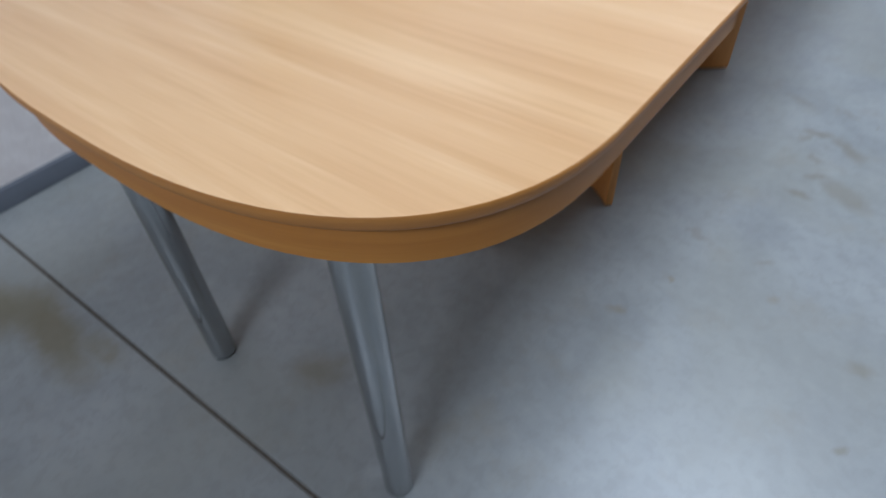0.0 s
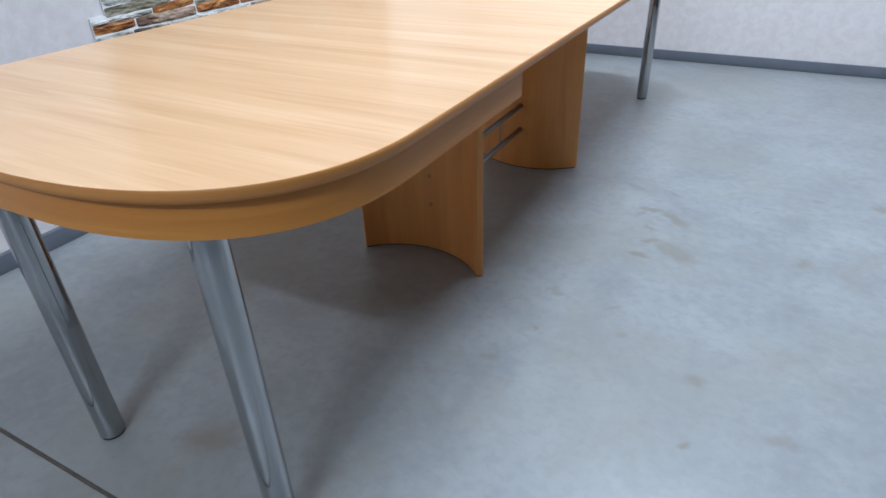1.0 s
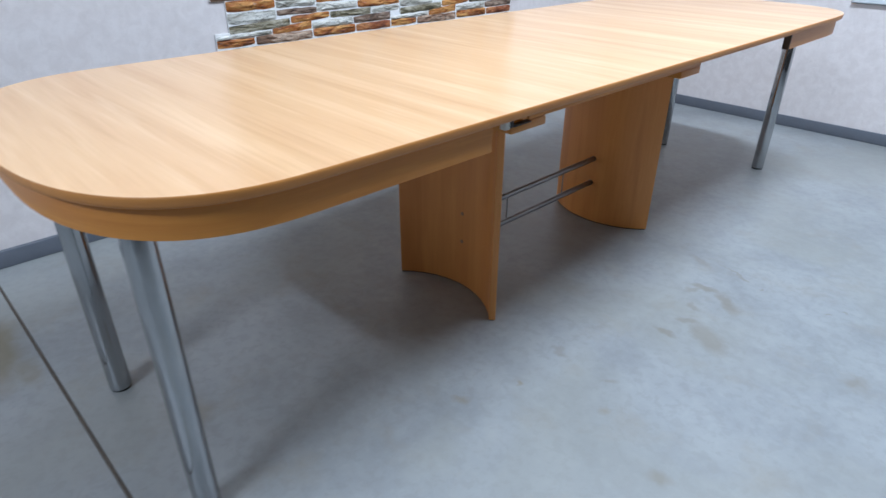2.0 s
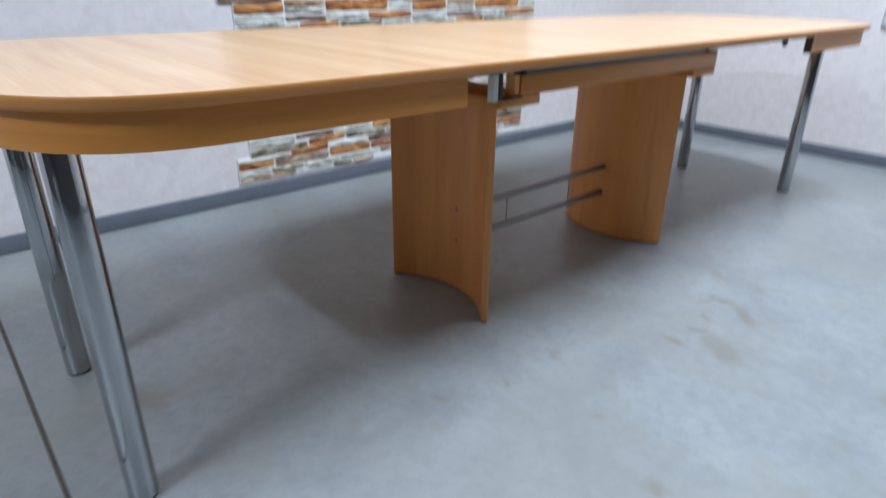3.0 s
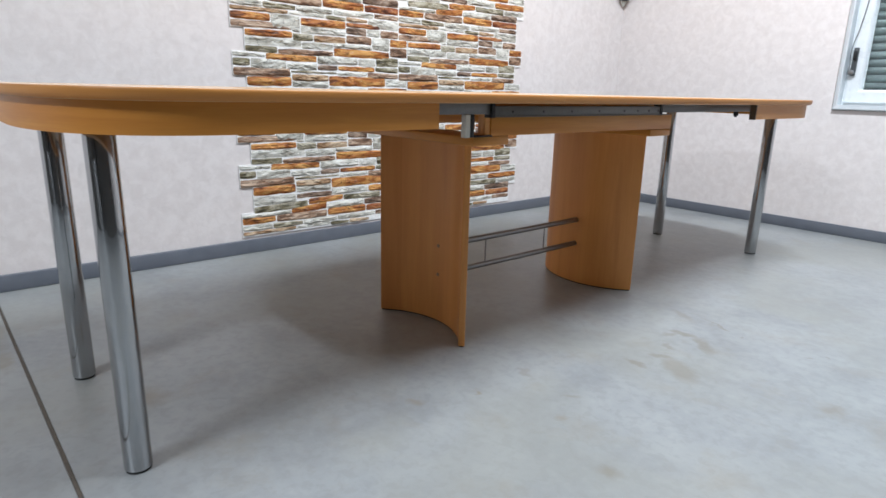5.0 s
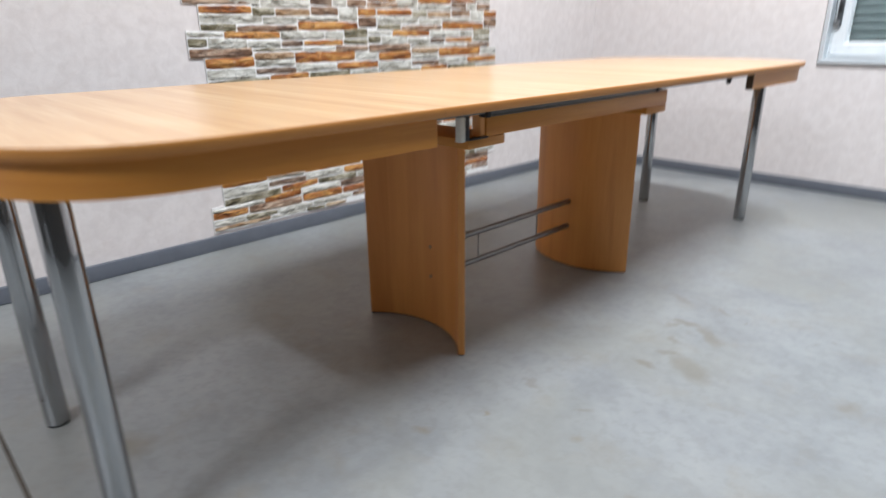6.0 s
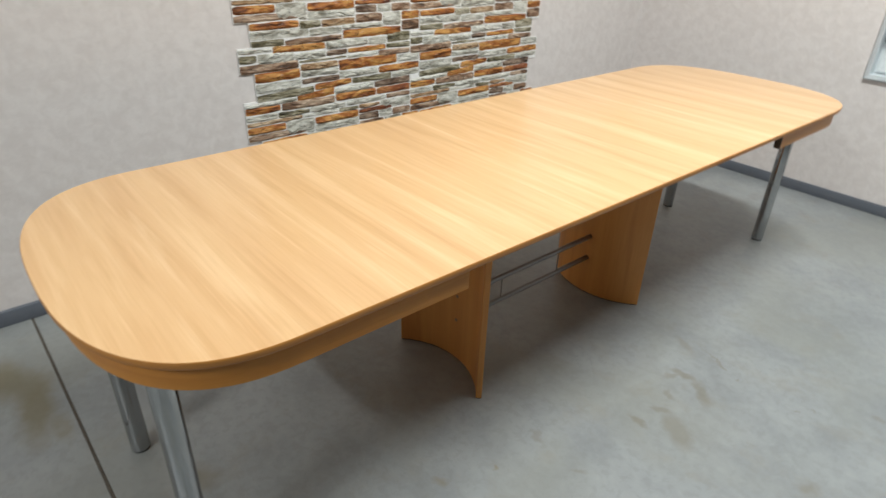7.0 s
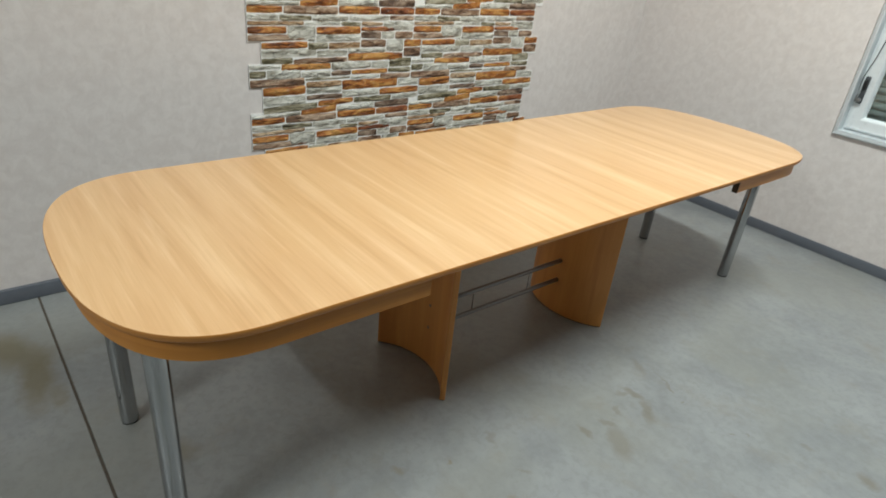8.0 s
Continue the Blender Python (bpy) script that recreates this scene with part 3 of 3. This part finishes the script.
            box(b, x - 0.008, x + 0.008, y0 - CY, y1 - CY, 0.7085, 0.7400, 0.0015)
            box(b, x - 0.010, x + 0.010, y0 - CY, y1 - CY, 0.7375, 0.7405, 0.0008, 1)
            part("sliding_rail", b, ALU, t, "grey metal slide rail")
        for y in (1.318, 2.164):
            b = bmesh.new()
            box(b, x - 0.015, x + 0.015, y - CY, y + 0.012 - CY, 0.699, 0.7403, 0.001, 1)
            part("rail_stop", b, DARK, t)
        b = bmesh.new()
        box(b, x - 0.006, x + 0.012, 1.226 - CY, 1.243 - CY, 0.6488, 0.7083, 0.002)
        part("guide_block", b, PALE, t, "pale grey plastic guide block")
        b = bmesh.new()
        box(b, x - 0.008, x + 0.008, 1.2435 - CY, 1.262 - CY, 0.6490, 0.7083, 0.002)
        box(b, x - 0.008, x + 0.008, 1.2625 - CY, 1.330 - CY, 0.6490, 0.6535, 0.001)
        part("bracket", b, DARK, t, "dark steel bracket")
        b = bmesh.new()
        cylinder(b, (x, 2.79 - CY, 0.692), (x, 2.79 - CY, 0.709), 0.010, 14, 0.002)
        cylinder(b, (x, 2.79 - CY, 0.686), (x, 2.79 - CY, 0.692), 0.006, 12)
        part("stop_bolt", b, DARK, t)
    # lower slats under the leaves
    for x in (-0.20, 0.02, 0.22):
        b = bmesh.new()
        box(b, x - 0.02, x + 0.02, 1.05 - CY, 2.58 - CY, 0.7220, 0.7405, 0.002)
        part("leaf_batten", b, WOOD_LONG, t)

    # the pair of chrome bars with thin uprights
    for z in (0.168, 0.267):
        b = bmesh.new()
        cylinder(b, (px, 1.4265 - CY, z), (px, 2.1475 - CY, z), 0.0102, 20)
        part("bar", b, BAR, t, "satin steel connecting bar")
    for y in (1.628, 1.948):
        b = bmesh.new()
        cylinder(b, (px, y - CY, 0.1775), (px, y - CY, 0.2575), 0.0024, 10)
        part("upright_wire", b, BAR, t)
    return t


table()


# ---- the stone-look cladding on the back wall ----
# one moulded panel, course by course from its top: colour, left-right, top-bottom in millimetres, and how far the right end leans up or down
COURSES = (
    "o0-168:0-32 m171-447:0-37 o450-682:-3-36 r684-893:0-36",
    "g0-149:37-63 v151-311:39-63 g313-505:38-65 g508-740:40-65 m742-893:38-61",
    "t0-272:67-85 g274-463:66-84 v465-576:68-86 t578-703:68-87 g705-893:65-111",
    "o0-185:87-119 g187-331:86-145 o333-575:88-125 r577-776:90-112 b577-696:114-148 g698-777:115-148 m779-893:113-152",
    "m0-288:122-152 g333-575:128-160 g290-331:147-158",
    "o60-289:155-189 v291-397:162-196 t399-574:163-194 m577-727:151-190 g729-836:151-212 o839-950:155-191 m839-950:194-243",
    "g60-334:191-224 g336-503:197-229 g505-727:193-212 o505-836:215-254",
    "v60-213:226-255 m215-503:231-258",
    "g0-152:258-277 o154-413:256-288 g415-642:257-291 g644-750:257-291 v752-893:246-290",
    "v0-80:280-316 g82-253:279-325 g255-413:291-323 b415-526:293-320 o528-745:294-321 v747-893:293-320",
    "m0-273:320-356 v275-522:326-340 g524-697:324-341 m699-893:323-353",
    "o60-278:358-402 t280-474:343-371 o476-811:344-394 g813-950:356-392",
    "g60-278:405-448 g280-474:374-402 g476-698:397-430 o700-950:395-430",
    "v60-341:451-484/-9-9 b280-479:405-434 o343-543:437-468/-8-8 v545-776:433-463 g778-950:433-460",
    "g0-248:487-503/-3-3 o250-446:478-503/-17-3 g448-670:470-500/-4 b672-893:465-497/-3",
)
PANEL_H, PITCH = 0.500, 0.895
SKIN, FACE = BACK + 0.002, 0.0114


def stone_face(w, h, lean, rng):
    """One rough stone of width w and height h that stands proud of the panel: uneven face, rounded corners, worn rim.
    lean: how far its lower and upper edges rise from left to right."""
    nu, nv = max(4, min(14, round(w / 0.018))), 4
    b = bmesh.new()
    rise = rng.uniform(0.65, 1.0) * FACE
    tilt_u, tilt_v = rng.uniform(-0.3, 0.3), rng.uniform(-0.45, 0.25)
    wave = [rng.uniform(-0.0026, 0.0026) for _ in range(4)]
    seed = Vector((rng.uniform(0, 90), rng.uniform(0, 90), rng.uniform(0, 90)))
    cut = min(0.0026, 0.12 * h)
    rows = []
    for j in range(nv + 1):
        row = []
        for i in range(nu + 1):
            u, v = i / nu, j / nv
            rim = i in (0, nu) or j in (0, nv)
            corner = i in (0, nu) and j in (0, nv)
            x = rise * (0.42 if corner else 0.54 if rim else 1.0 + rng.uniform(-0.35, 0.25) + 0.5 * noise.noise(seed + Vector((u * w * 20, v * h * 45, 0))))
            x += rise * (tilt_u * (u - 0.5) + tilt_v * (v - 0.5)) * (0.4 if rim else 1)
            y = u * w + 0.0022 * noise.noise(seed + Vector((v * 5, u * 9, 3)))
            z = v * h + u * ((1 - v) * lean[0] + v * lean[1]) + (1 - v) * (wave[0] * (1 - u) + wave[1] * u) + v * (wave[2] * (1 - u) + wave[3] * u)
            z += 0.0030 * noise.noise(seed + Vector((u * w * 24, v * 2, 7)))
            if corner:
                y += 0.7 * cut if i == 0 else -0.7 * cut
                z += 0.7 * cut if j == 0 else -0.7 * cut
            elif j in (0, nv) and i in (1, nu - 1) and w / nu < 0.03:
                z += 0.12 * cut if j == 0 else -0.12 * cut
            row.append(b.verts.new((max(0.0050, x), y, z)))
        rows.append(row)
    for j in range(nv):
        for i in range(nu):
            p, q, r, s = rows[j][i], rows[j][i + 1], rows[j + 1][i + 1], rows[j + 1][i]
            for tri in (((p, q, r), (p, r, s)) if rng.random() < 0.5 else ((p, q, s), (q, r, s))):
                b.faces.new(tri)
    ring = rows[0] + [r[-1] for r in rows[1:]] + rows[-1][-2::-1] + [r[0] for r in rows[-2:0:-1]]
    back = [b.verts.new((0.0, v.co.y, v.co.z)) for v in ring]
    for i in range(len(ring)):
        k = (i + 1) % len(ring)
        b.faces.new((ring[k], ring[i], back[i], back[k]))
    return b


def read_stone(text):
    """Colour, left, right, top, bottom and the leans of the lower and upper edge, from one entry of COURSES."""
    body, _, slant = text[1:].partition("/")
    across, _, down = body.partition(":")
    left, _, right = across.partition("-")
    top, _, bottom = down[1:].partition("-")
    top = down[0] + top
    leans = [int(v) / 1000 for v in slant.split("-") if v]
    up = leans[0] if leans else 0.0
    return text[0], int(left) / 1000, int(right) / 1000, int(top) / 1000, int(bottom) / 1000, leans[1] if len(leans) > 1 else 0.0, up


def stone_panel(cut):
    """One interlocking panel, its upper left corner at the origin; cut keeps only what lies above that depth."""
    rng = random.Random(11)
    label = "moulded stone-look wall panel in orange, grey and brown" + (", cut short" if cut else "")
    p = thing("stone_panel", (0, 0, 0), label, "wall cladding", "stone panels on the wall")
    gap = 0.0050
    for course in COURSES:
        for text in course.split():
            colour, u0, u1, v0, v1, low, up = read_stone(text)
            face = stone_face(u1 - u0 - gap + 0.002, v1 - v0 - gap + 0.003, (low, up), rng)
            if cut and v1 > cut:
                face.free()
                continue
            ob = new("stone", mesh_of("stone", face, STONE[colour], 18))
            ob.parent, ob.location = p, (0, u0 + gap / 2 - 0.001, -v1 + gap / 2 - 0.0015)
    # the toothed outline of the backing: left edge, right edge and foot of each step
    teeth = [(0.0, 0.893, 0.0, 0.153), (0.060, 0.950, 0.153, 0.252), (0.0, 0.893, 0.252, 0.355), (0.060, 0.950, 0.355, 0.476), (0.0, 0.893, 0.476, 0.502)]
    if cut:
        teeth = [(0.0, 0.893, 0.0, cut)]
    edge = []
    for left, right, top, foot in teeth:
        edge += [(right + 0.0018, -top), (right + 0.0018, -foot)]
    for left, right, top, foot in reversed(teeth):
        edge += [(left, -foot), (left, -top)]
    back = bmesh.new()
    rings(back, [[(x, y, z) for y, z in edge] for x in (-0.0017, 0.0044)])
    part("backing", back, GROUT, p, "white joint backing")
    return p


full, trimmed = stone_panel(0), stone_panel(0.090)
COL, HIGH = 1.233, 0.6655
full.location = (SKIN, COL, HIGH)
trimmed.location = (SKIN, COL, HIGH - PANEL_H)
copy_thing(trimmed, pose(SKIN, COL + PITCH, HIGH - PANEL_H))
for col in (0, 1):
    for row in (0, 1, 2):
        if col or row:
            copy_thing(full, pose(SKIN, COL + col * PITCH, HIGH + row * PANEL_H))
